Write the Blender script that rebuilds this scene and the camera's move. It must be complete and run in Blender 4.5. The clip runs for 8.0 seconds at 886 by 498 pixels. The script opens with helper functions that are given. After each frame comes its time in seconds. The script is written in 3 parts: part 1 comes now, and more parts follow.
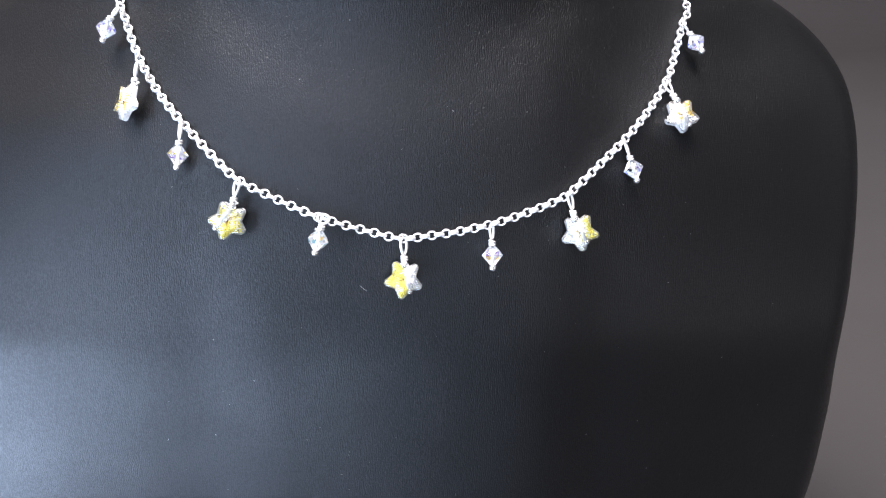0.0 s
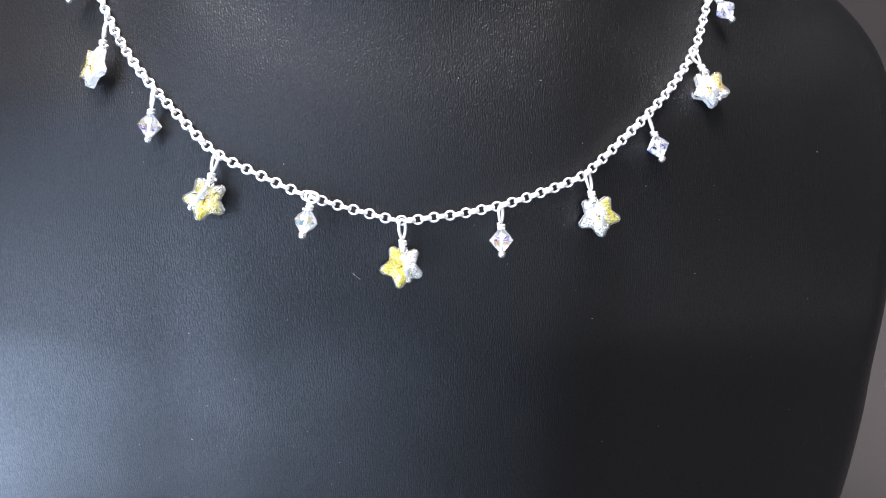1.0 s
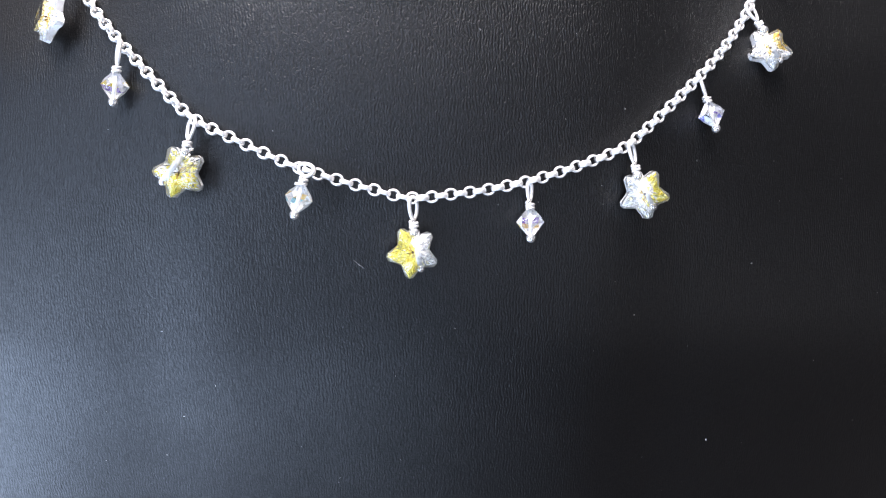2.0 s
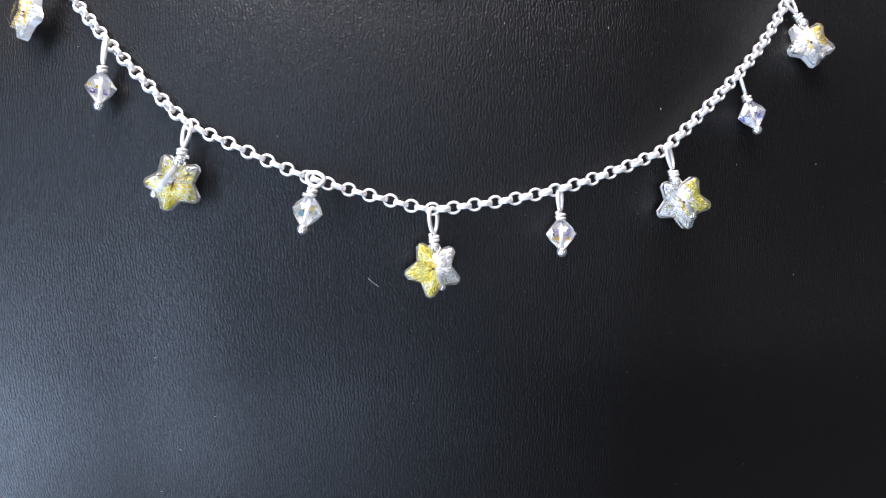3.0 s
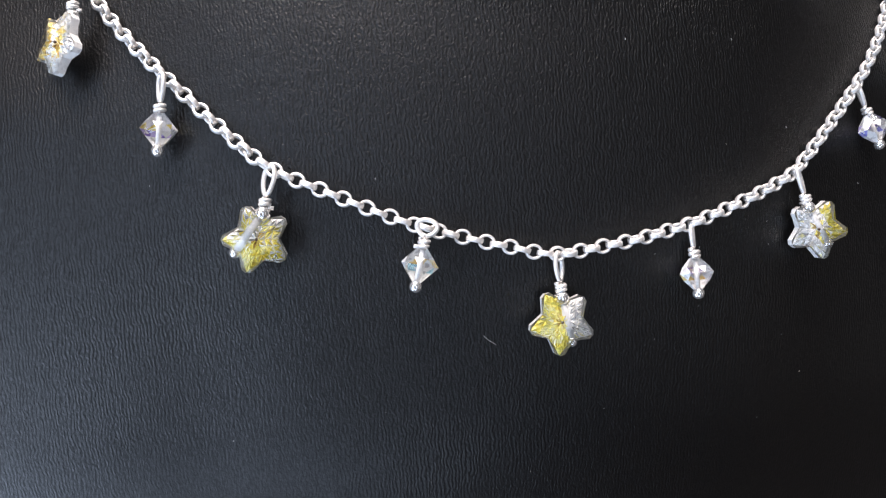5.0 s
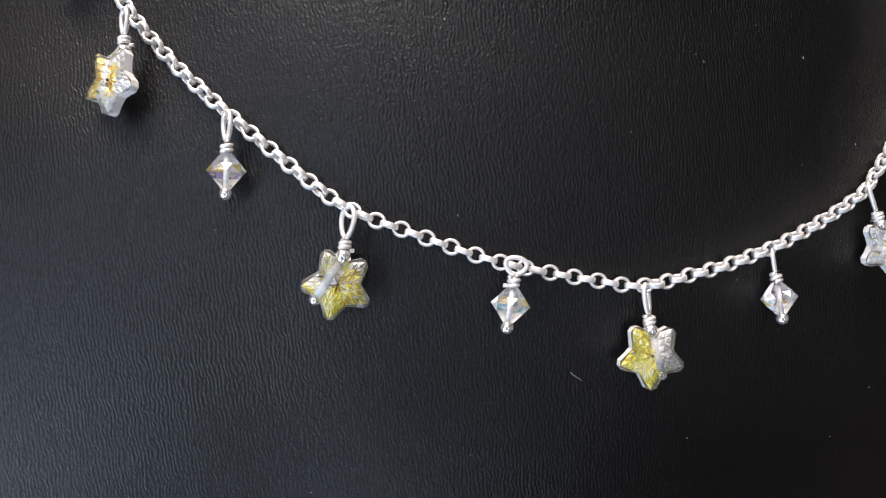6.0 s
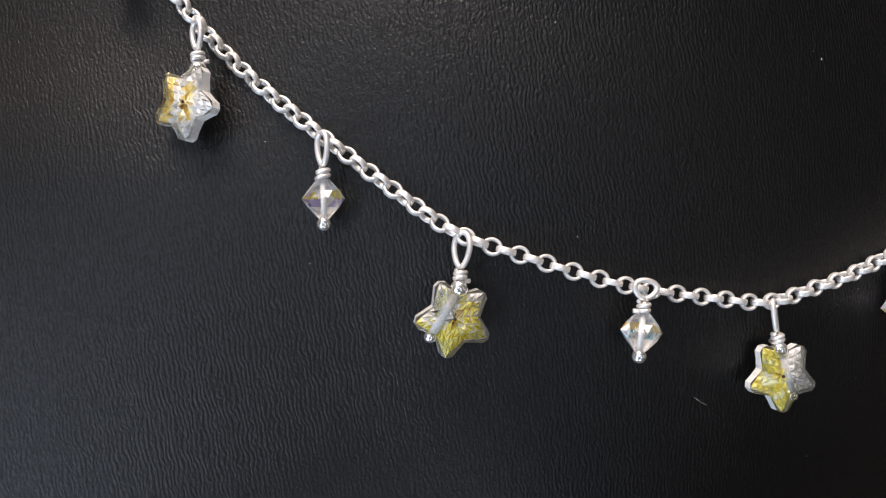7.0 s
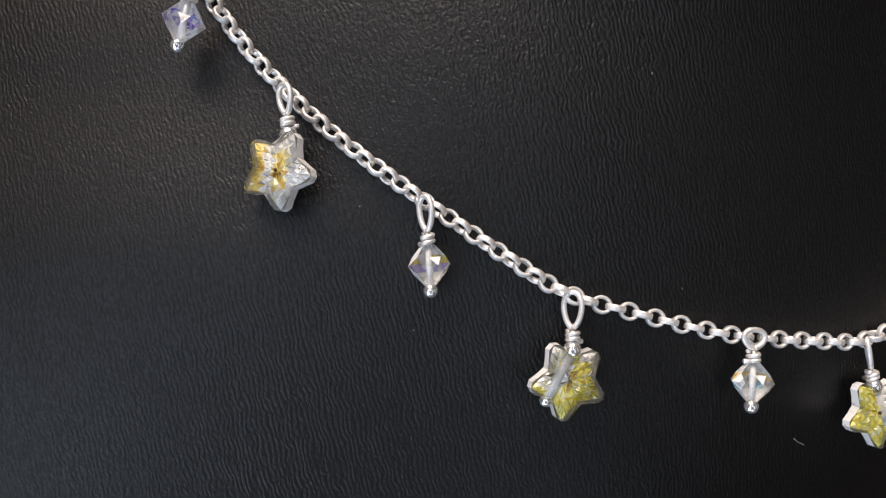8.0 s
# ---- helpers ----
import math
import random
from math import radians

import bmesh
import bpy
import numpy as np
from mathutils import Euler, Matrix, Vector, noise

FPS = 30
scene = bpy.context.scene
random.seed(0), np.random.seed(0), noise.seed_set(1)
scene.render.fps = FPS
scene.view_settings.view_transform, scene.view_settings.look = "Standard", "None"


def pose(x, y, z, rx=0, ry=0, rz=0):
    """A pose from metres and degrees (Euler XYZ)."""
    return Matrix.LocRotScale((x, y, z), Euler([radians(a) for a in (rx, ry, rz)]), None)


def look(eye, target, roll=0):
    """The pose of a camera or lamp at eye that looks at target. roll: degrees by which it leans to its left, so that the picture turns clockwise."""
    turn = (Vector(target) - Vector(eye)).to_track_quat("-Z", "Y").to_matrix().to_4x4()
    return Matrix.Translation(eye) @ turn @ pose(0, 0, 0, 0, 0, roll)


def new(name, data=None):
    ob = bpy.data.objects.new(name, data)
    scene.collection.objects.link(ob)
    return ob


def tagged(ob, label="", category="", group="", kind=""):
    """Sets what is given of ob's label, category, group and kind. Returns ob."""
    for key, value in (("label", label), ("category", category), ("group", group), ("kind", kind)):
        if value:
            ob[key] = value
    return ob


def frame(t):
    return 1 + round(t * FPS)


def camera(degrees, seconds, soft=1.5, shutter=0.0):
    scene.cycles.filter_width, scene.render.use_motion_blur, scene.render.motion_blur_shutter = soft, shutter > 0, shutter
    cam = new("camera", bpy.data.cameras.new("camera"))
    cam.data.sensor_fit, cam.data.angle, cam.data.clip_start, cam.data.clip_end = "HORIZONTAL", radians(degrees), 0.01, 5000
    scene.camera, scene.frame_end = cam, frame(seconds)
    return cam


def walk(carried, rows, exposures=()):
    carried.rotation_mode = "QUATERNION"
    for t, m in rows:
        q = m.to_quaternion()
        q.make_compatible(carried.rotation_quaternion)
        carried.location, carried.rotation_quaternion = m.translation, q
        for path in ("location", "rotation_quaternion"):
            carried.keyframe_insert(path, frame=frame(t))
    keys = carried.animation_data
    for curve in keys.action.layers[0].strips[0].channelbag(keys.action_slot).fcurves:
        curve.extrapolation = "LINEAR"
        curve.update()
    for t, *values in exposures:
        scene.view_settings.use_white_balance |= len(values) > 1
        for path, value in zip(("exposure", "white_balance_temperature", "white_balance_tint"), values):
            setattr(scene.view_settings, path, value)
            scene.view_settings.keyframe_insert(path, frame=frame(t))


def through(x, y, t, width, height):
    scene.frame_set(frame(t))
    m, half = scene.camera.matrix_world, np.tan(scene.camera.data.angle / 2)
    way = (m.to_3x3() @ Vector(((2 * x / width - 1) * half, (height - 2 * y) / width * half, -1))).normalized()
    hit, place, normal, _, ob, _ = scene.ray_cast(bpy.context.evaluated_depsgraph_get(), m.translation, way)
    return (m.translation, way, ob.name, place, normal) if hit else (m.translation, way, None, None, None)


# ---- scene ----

cam = camera(59.9, 8.0, soft=1.25)
ROWS = [
    (0.0, -0.00720, -0.15599, 0.24050, 65.00, 0.00, -5.80),
    (0.5, -0.00664, -0.14980, 0.23592, 65.03, -0.18, -5.77),
    (1.0, -0.00664, -0.14073, 0.22908, 65.24, -0.39, -5.77),
    (1.5, -0.00694, -0.12886, 0.22084, 65.25, -0.47, -5.58),
    (3.0, -0.01193, -0.10775, 0.21347, 65.34, -0.38, -6.87),
    (3.5, -0.01632, -0.10095, 0.21159, 65.39, -0.19, -7.85),
    (4.0, -0.02072, -0.09608, 0.21163, 65.38, -0.02, -9.03),
    (4.5, -0.02761, -0.09132, 0.21191, 65.53, 0.20, -10.48),
    (6.0, -0.04779, -0.07756, 0.21733, 64.76, 1.16, -15.50),
    (6.5, -0.05701, -0.07033, 0.21789, 64.44, 1.46, -17.56),
    (7.0, -0.06244, -0.06321, 0.21860, 63.65, 2.14, -19.19),
    (7.5, -0.06885, -0.05660, 0.21939, 63.85, 2.65, -21.41),
    (8.0, -0.07643, -0.05191, 0.22495, 63.12, 2.92, -23.82),
]
EXPOSURES = [(0.0, 0.79, 6400, 17), (1.5, 0.66, 6400, 17), (3.0, 0.12, 6450, 17), (4.5, -0.20, 6700, 17), (6.0, -0.54, 7150, 17), (8.0, -1.00, 7500, 17)]
walk(cam, [(t, pose(x, y, z, rx, ry, rz)) for t, x, y, z, rx, ry, rz in ROWS], EXPOSURES)

# ---- light: overcast sky, west window light in invented openings, added south and top fills ----
world = bpy.data.worlds.new("world")
scene.world = world
world.use_nodes = True
wn = world.node_tree.nodes
sky = wn.new("ShaderNodeTexSky")
sky.sky_type = "NISHITA"
sky.sun_disc = False
sky.sun_elevation, sky.sun_rotation = radians(35), radians(200)
world.node_tree.links.new(sky.outputs[0], wn["Background"].inputs[0])
wn["Background"].inputs[1].default_value = 0.08

# the edges of each light's opening along its wall, and in height
WEST, SOUTH, FLOOR = -1.0, -1.3, -1.0
WEST_LOW_OPENING = (-0.87, -0.20, -0.84, 0.11)
WEST_HIGH_OPENING = (-0.77, -0.34, 0.17, 1.55)
LOW_FILL = (-0.89, -0.16, -0.97, -0.56)
HIGH_FILL = (-0.77, -0.40, 1.20, 1.48)
NARROW_FILL = (-0.10, 0.19, -0.11, 1.01)
EAST_FILL = (1.06, 1.47, -0.42, 1.28)
TOP_FILL = (-0.80, 0.40, -0.34, 0.44)


def area_lamp(name, m, wide, high, watts, colour):
    data = bpy.data.lights.new(name, "AREA")
    data.shape, data.size, data.size_y, data.energy, data.color = "RECTANGLE", wide, high, watts, colour
    lamp = new(name, data)
    lamp.matrix_world = m
    return lamp


def opening_lamp(name, opening, watts, colour, wall):
    a, b, lo, hi = opening
    mid, z = (a + b) / 2, (lo + hi) / 2
    eye = (WEST - 0.02, mid, z) if wall == "west" else (mid, SOUTH - 0.02, z)
    aim = (0, mid, z) if wall == "west" else (mid, 0, z)
    area_lamp(name, look(eye, aim), b - a, hi - lo, watts, colour)


COOL_TINT = (0.57, 0.755, 1.0)
# light from the west is inferred; these two door-like openings are invented
opening_lamp("west_low_daylight", WEST_LOW_OPENING, 20.5, COOL_TINT, "west")
opening_lamp("west_high_daylight", WEST_HIGH_OPENING, 9.6, COOL_TINT, "west")
# unseen fills, added to shape the reflections on the leatherette
opening_lamp("low_fill_lamp", LOW_FILL, 9.0, COOL_TINT, "south")
opening_lamp("high_fill_lamp", HIGH_FILL, 7.8, COOL_TINT, "south")
opening_lamp("narrow_fill_lamp", NARROW_FILL, 2.8, COOL_TINT, "south")
opening_lamp("east_fill_lamp", EAST_FILL, 2.4, (1.0, 0.97, 0.95), "south")
# overhead fill, added to brighten silver and crystals; no roof light is known
area_lamp("top_fill_lamp", look((-0.2, 0.05, 1.76), (-0.2, 0.05, 0)), 1.2, 0.78, 73.0, (1.0, 0.96, 0.93))

# ---- materials ----


def material(name):
    m = bpy.data.materials.new(name)
    m.use_nodes = True
    return m, m.node_tree.nodes, m.node_tree.links, m.node_tree.nodes["Principled BSDF"]


def node(nodes, kind, **sockets):
    n = nodes.new(kind)
    for key, value in sockets.items():
        n.inputs[key].default_value = value
    return n


def coords(nodes, links, scale=(1, 1, 1)):
    tc = nodes.new("ShaderNodeTexCoord")
    mp = nodes.new("ShaderNodeMapping")
    mp.inputs["Scale"].default_value = scale
    links.new(tc.outputs["Object"], mp.inputs["Vector"])
    return mp.outputs["Vector"]


def noise_tex(nodes, links, vector, scale, detail=2.0, rough=0.5):
    n = node(nodes, "ShaderNodeTexNoise", Scale=scale, Detail=detail, Roughness=rough)
    links.new(vector, n.inputs["Vector"])
    return n.outputs["Fac"]


def ramp(nodes, links, fac, stops):
    r = nodes.new("ShaderNodeValToRGB")
    while len(r.color_ramp.elements) < len(stops):
        r.color_ramp.elements.new(0.5)
    for e, (p, c) in zip(r.color_ramp.elements, stops):
        e.position, e.color = p, (*c, 1) if len(c) == 3 else c
    links.new(fac, r.inputs["Fac"])
    return r.outputs["Color"]


def grey(v):
    return (v, v, v)


def math_node(nodes, links, op, a, b=None, c=None):
    n = nodes.new("ShaderNodeMath")
    n.operation = op
    for socket, value in zip(n.inputs, (a, b, c)):
        if isinstance(value, (int, float)):
            socket.default_value = value
        elif value is not None:
            links.new(value, socket)
    return n.outputs[0]


def make_leatherette():
    """Embossed grain: upright rows of short, uneven beads, which break up into fine pebbles in places."""
    m, n, l, b = material("black_leatherette")
    base = coords(n, l)
    warp = node(n, "ShaderNodeTexNoise", Scale=420.0, Detail=3.0)
    l.new(base, warp.inputs["Vector"])
    shift = n.new("ShaderNodeVectorMath")
    shift.operation = "MULTIPLY_ADD"
    l.new(warp.outputs["Color"], shift.inputs[0])
    shift.inputs[1].default_value = (0.0016, 0.0006, 0.0014)
    l.new(base, shift.inputs[2])
    xyz = n.new("ShaderNodeSeparateXYZ")
    l.new(shift.outputs[0], xyz.inputs[0])
    # columns of beads, each column started at its own height
    turn = math_node(n, l, "MULTIPLY", xyz.outputs[0], 1 / 0.00052)
    across = math_node(n, l, "MULTIPLY_ADD", math_node(n, l, "COSINE", math_node(n, l, "MULTIPLY", turn, 2 * math.pi)), -0.5, 0.5)
    across = math_node(n, l, "POWER", across, 0.6)
    start = n.new("ShaderNodeTexWhiteNoise")
    start.noise_dimensions = "1D"
    l.new(math_node(n, l, "FLOOR", turn), start.inputs["W"])
    along = math_node(n, l, "MULTIPLY_ADD", xyz.outputs[2], 1 / 0.0009, math_node(n, l, "MULTIPLY", start.outputs["Value"], 5.0))
    upright = math_node(n, l, "MULTIPLY_ADD", math_node(n, l, "COSINE", math_node(n, l, "MULTIPLY", along, 2 * math.pi)), 0.2, 0.75)
    rows = math_node(n, l, "MULTIPLY", across, upright)

    def stretched(scale, size, detail, low, high):
        mp = n.new("ShaderNodeMapping")
        mp.inputs["Scale"].default_value = scale
        l.new(base, mp.inputs["Vector"])
        return ramp(n, l, noise_tex(n, l, mp.outputs[0], size, detail, 0.55), [(low, grey(0.0)), (high, grey(1.0))])

    dashes = stretched((1.0, 0.5, 0.38), 2700, 2.5, 0.36, 0.64)
    pebbles = stretched((1.0, 0.7, 0.75), 3800, 2.5, 0.36, 0.64)
    fine = stretched((1.0, 0.7, 0.6), 8000, 2.0, 0.3, 0.7)
    zone = ramp(n, l, noise_tex(n, l, base, 30, 2.0), [(0.36, grey(0.68)), (0.62, grey(0.28))])
    grain = math_node(n, l, "MULTIPLY_ADD", pebbles, 0.36, math_node(n, l, "MULTIPLY", fine, 0.22))
    grain = math_node(n, l, "MULTIPLY_ADD", dashes, 0.4, grain)
    height = math_node(n, l, "MULTIPLY_ADD", rows, zone, grain)
    bump = node(n, "ShaderNodeBump", Strength=1.0, Distance=0.000092)
    l.new(height, bump.inputs["Height"])
    # the embossing is stretched flat towards one shoulder and the foot
    place = n.new("ShaderNodeSeparateXYZ")
    l.new(base, place.inputs[0])
    flat = node(n, "ShaderNodeMapRange", **{"From Min": -0.085, "From Max": -0.020, "To Min": 0.45, "To Max": 1.0})
    l.new(place.outputs[0], flat.inputs["Value"])
    low = node(n, "ShaderNodeMapRange", **{"From Min": 0.140, "From Max": 0.180, "To Min": 0.52, "To Max": 1.0})
    l.new(place.outputs[2], low.inputs["Value"])
    l.new(math_node(n, l, "MULTIPLY", flat.outputs["Result"], low.outputs["Result"]), bump.inputs["Strength"])
    l.new(bump.outputs[0], b.inputs["Normal"])
    patch = noise_tex(n, l, base, 35, 3.0)
    l.new(ramp(n, l, patch, [(0.3, (0.0010, 0.0010, 0.0011)), (0.7, (0.0016, 0.0016, 0.0017))]), b.inputs["Base Color"])
    # the raised grain is polished by handling, the hollows are dull
    l.new(ramp(n, l, height, [(0.4, grey(0.43)), (1.6, grey(0.34))]), b.inputs["Roughness"])
    l.new(ramp(n, l, height, [(0.4, grey(0.33)), (1.6, grey(0.47))]), b.inputs["Specular IOR Level"])
    return m


def make_silver():
    m, n, l, b = material("sterling_silver")
    v = coords(n, l)
    w = noise_tex(n, l, v, 700, 3.0, 0.6)
    l.new(ramp(n, l, w, [(0.3, (0.83, 0.80, 0.77)), (0.7, (0.92, 0.89, 0.86))]), b.inputs["Base Color"])
    l.new(ramp(n, l, w, [(0.3, grey(0.40)), (0.7, grey(0.52))]), b.inputs["Roughness"])
    b.inputs["Metallic"].default_value = 0.64
    bump = node(n, "ShaderNodeBump", Strength=0.6, Distance=0.00012)
    l.new(noise_tex(n, l, v, 1500, 2.0), bump.inputs["Height"])
    l.new(bump.outputs[0], b.inputs["Normal"])
    return m


def make_polished():
    m, n, l, b = material("polished_silver")
    v = coords(n, l)
    b.inputs["Base Color"].default_value = (0.96, 0.95, 0.93, 1)
    b.inputs["Metallic"].default_value = 0.85
    l.new(ramp(n, l, noise_tex(n, l, v, 900, 2.0), [(0.3, grey(0.16)), (0.7, grey(0.28))]), b.inputs["Roughness"])
    return m


def make_crystal(name, shade, tint, pale, share, through=0.05, relief=0.25):
    """Cut crystal with an iridescent coating: clear glass, and inner facets that throw back the light in their own tint."""
    m, n, l, b = material(name)
    out = n["Material Output"]
    v = coords(n, l)
    b.inputs["Base Color"].default_value = (*pale, 1)
    b.inputs["Transmission Weight"].default_value = 1.0
    b.inputs["IOR"].default_value = 1.56
    b.inputs["Roughness"].default_value = 0.03
    cells = node(n, "ShaderNodeTexVoronoi", Scale=2200.0, Randomness=1.0)
    l.new(v, cells.inputs["Vector"])
    split = n.new("ShaderNodeSeparateColor")
    l.new(cells.outputs["Color"], split.inputs[0])
    coat = n.new("ShaderNodeBsdfPrincipled")
    l.new(ramp(n, l, split.outputs[0], [(0.08, shade), (0.22, tint), (0.7, tint), (0.9, pale)]), coat.inputs["Base Color"])
    coat.inputs["Roughness"].default_value = 0.2
    coat.inputs["Coat Weight"].default_value = 0.8
    bump = node(n, "ShaderNodeBump", Strength=relief, Distance=0.0003)
    l.new(split.outputs[1], bump.inputs["Height"])
    fine = node(n, "ShaderNodeBump", Strength=relief, Distance=0.0002)
    l.new(noise_tex(n, l, v, 2600, 2.0, 0.6), fine.inputs["Height"])
    l.new(bump.outputs[0], fine.inputs["Normal"])
    l.new(fine.outputs[0], coat.inputs["Normal"])
    mix = n.new("ShaderNodeMixShader")
    mix.inputs[0].default_value = share
    l.new(b.outputs[0], mix.inputs[1])
    glow = n.new("ShaderNodeBsdfTranslucent")
    glow.inputs[0].default_value = (*tint, 1)
    body = n.new("ShaderNodeMixShader")
    body.inputs[0].default_value = through
    l.new(coat.outputs[0], body.inputs[1])
    l.new(glow.outputs[0], body.inputs[2])
    l.new(body.outputs[0], mix.inputs[2])
    l.new(mix.outputs[0], out.inputs["Surface"])
    return m


def make_shell():
    """The clear front of a cut crystal: light passes in and out, and the polished face mirrors the room."""
    m, n, l, b = material("polished_crystal_face")
    clear = n.new("ShaderNodeBsdfTransparent")
    clear.inputs[0].default_value = (0.995, 0.995, 0.995, 1)
    gloss = n.new("ShaderNodeBsdfGlossy")
    gloss.inputs["Roughness"].default_value = 0.05
    edge = node(n, "ShaderNodeFresnel", IOR=1.4)
    top = n.new("ShaderNodeMixShader")
    l.new(edge.outputs[0], top.inputs[0])
    l.new(clear.outputs[0], top.inputs[1])
    l.new(gloss.outputs[0], top.inputs[2])
    l.new(top.outputs[0], n["Material Output"].inputs["Surface"])
    n.remove(b)
    return m


def make_plain(name, dark, light, scale, rough, relief=0.0, relief_scale=400.0):
    m, n, l, b = material(name)
    v = coords(n, l)
    l.new(ramp(n, l, noise_tex(n, l, v, scale, 4.0, 0.6), [(0.3, dark), (0.7, light)]), b.inputs["Base Color"])
    b.inputs["Roughness"].default_value = rough
    if relief:
        bump = node(n, "ShaderNodeBump", Strength=0.4, Distance=relief)
        l.new(noise_tex(n, l, v, relief_scale, 3.0), bump.inputs["Height"])
        l.new(bump.outputs[0], b.inputs["Normal"])
    return m


LEATHER = make_leatherette()
SILVER = make_silver()
POLISHED = make_polished()
CLEAR = make_crystal("crystal_clear", (0.55, 0.55, 0.56), (0.97, 0.97, 0.97), (0.99, 0.99, 0.99), 0.96)
YELLOW = make_crystal("crystal_yellow_coating", (0.80, 0.56, 0.04), (0.94, 0.76, 0.12), (0.98, 0.90, 0.42), 0.96)
AMBER = make_crystal("crystal_amber_coating", (0.84, 0.42, 0.10), (0.95, 0.70, 0.25), (0.98, 0.92, 0.70), 0.96)
BLUE = make_crystal("crystal_blue_coating", (0.10, 0.10, 0.62), (0.36, 0.38, 0.92), (0.88, 0.90, 0.99), 0.96)
LILAC = make_crystal("crystal_lilac_coating", (0.16, 0.08, 0.48), (0.55, 0.46, 0.86), (0.94, 0.90, 0.98), 0.96)
AQUA = make_crystal("crystal_aqua_coating", (0.08, 0.34, 0.46), (0.40, 0.74, 0.86), (0.92, 0.97, 0.99), 0.96)
# star facet colours, with the coating's sheen and grey glassy reflections painted in
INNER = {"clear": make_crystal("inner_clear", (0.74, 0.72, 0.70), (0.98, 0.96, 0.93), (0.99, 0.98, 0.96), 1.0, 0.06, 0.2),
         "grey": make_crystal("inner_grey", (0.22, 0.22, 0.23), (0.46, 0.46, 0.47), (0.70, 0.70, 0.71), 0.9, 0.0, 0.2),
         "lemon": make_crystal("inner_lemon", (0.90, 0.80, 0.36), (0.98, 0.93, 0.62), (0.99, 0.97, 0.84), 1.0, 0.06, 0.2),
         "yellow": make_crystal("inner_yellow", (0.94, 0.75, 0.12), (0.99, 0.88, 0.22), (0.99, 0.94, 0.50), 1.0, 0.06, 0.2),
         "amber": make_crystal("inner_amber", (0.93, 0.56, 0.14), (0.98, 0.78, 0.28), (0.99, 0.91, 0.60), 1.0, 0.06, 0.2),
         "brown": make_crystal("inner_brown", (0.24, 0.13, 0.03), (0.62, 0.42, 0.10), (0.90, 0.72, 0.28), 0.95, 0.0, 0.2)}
SHELL = make_shell()
PIT = make_plain("dark_drill_pit", (0.03, 0.015, 0.008), (0.10, 0.05, 0.02), 1800, 0.3)
FROST = make_plain("frosted_drill_hole", (0.62, 0.61, 0.60), (0.90, 0.89, 0.88), 1500, 0.3, 0.0001, 2500)
PAPER = make_plain("taupe_paper", (0.0195, 0.0170, 0.0165), (0.0229, 0.0200, 0.0195), 6, 0.85, 0.0004, 300)
PAINT = make_plain("taupe_wall_paint", (0.066, 0.061, 0.058), (0.083, 0.077, 0.073), 3, 0.8, 0.001, 60)
WHITE = make_plain("white_ceiling_paint", (0.78, 0.77, 0.75), (0.84, 0.83, 0.81), 3, 0.8, 0.001, 60)
BOARDS = make_plain("wooden_floor", (0.07, 0.045, 0.03), (0.12, 0.08, 0.05), 9, 0.5)
WOOD = make_plain("table_wood", (0.22, 0.15, 0.09), (0.32, 0.22, 0.14), 14, 0.45)
LINT = make_plain("pale_lint", (0.55, 0.54, 0.52), (0.75, 0.74, 0.72), 2000, 0.9)

# ---- building helpers ----
MM = 0.001


def mesh_of(name, bm, mats, smooth):
    bmesh.ops.recalc_face_normals(bm, faces=bm.faces)
    me = bpy.data.meshes.new(name)
    for f in bm.faces:
        f.smooth = smooth
    bm.to_mesh(me)
    bm.free()
    for mat in mats:
        me.materials.append(mat)
    return me


def thing(name, bm, mats, smooth=True):
    return new(name, mesh_of(name, bm, mats if isinstance(mats, (list, tuple)) else [mats], smooth))


def part(name, bm, mats, parent, label="", smooth=True):
    ob = thing(name, bm, mats, smooth)
    ob.parent = parent
    return tagged(ob, label)


def box(bm, lo, hi):
    vs = [bm.verts.new((x, y, z)) for z in (lo[2], hi[2]) for y in (lo[1], hi[1]) for x in (lo[0], hi[0])]
    for q in ((0, 1, 3, 2), (4, 6, 7, 5), (0, 4, 5, 1), (2, 3, 7, 6), (0, 2, 6, 4), (1, 5, 7, 3)):
        bm.faces.new([vs[i] for i in q])


def tube(bm, pts, radius, sides=8):
    """A round wire through the points, with closed ends."""
    pts = [Vector(p) for p in pts]
    rings, side = [], None
    for i, p in enumerate(pts):
        d = (pts[min(i + 1, len(pts) - 1)] - pts[max(i - 1, 0)]).normalized()
        if side is None:
            side = d.orthogonal().normalized()
        side = (side - d * side.dot(d)).normalized()
        up = d.cross(side)
        rings.append([bm.verts.new(p + radius * (math.cos(a) * side + math.sin(a) * up))
                      for a in (2 * math.pi * k / sides for k in range(sides))])
    for a, b in zip(rings, rings[1:]):
        for k in range(sides):
            bm.faces.new((a[k], a[(k + 1) % sides], b[(k + 1) % sides], b[k]))
    bm.faces.new(rings[0]), bm.faces.new(rings[-1])


def ball(bm, centre, radius, u=20, v=12):
    bmesh.ops.create_uvsphere(bm, u_segments=u, v_segments=v, radius=radius, matrix=Matrix.Translation(centre))


def smooth_step(a, b, x):
    t = min(1.0, max(0.0, (x - a) / (b - a)))
    return t * t * (3 - 2 * t)


# ---- the bust, in millimetres: its front, its half width and its neck ----
HALF_WIDTH = [(0, 118.5), (40, 126.5), (72, 131.5), (100, 131.5), (121, 130.3), (139, 132), (155, 137.3), (168, 142.2), (178, 145.2), (188, 145.7),
              (196, 142.2), (203, 135), (209, 125), (215, 111), (221, 95), (228, 79), (238, 64), (255, 53), (285, 50), (300, 50)]


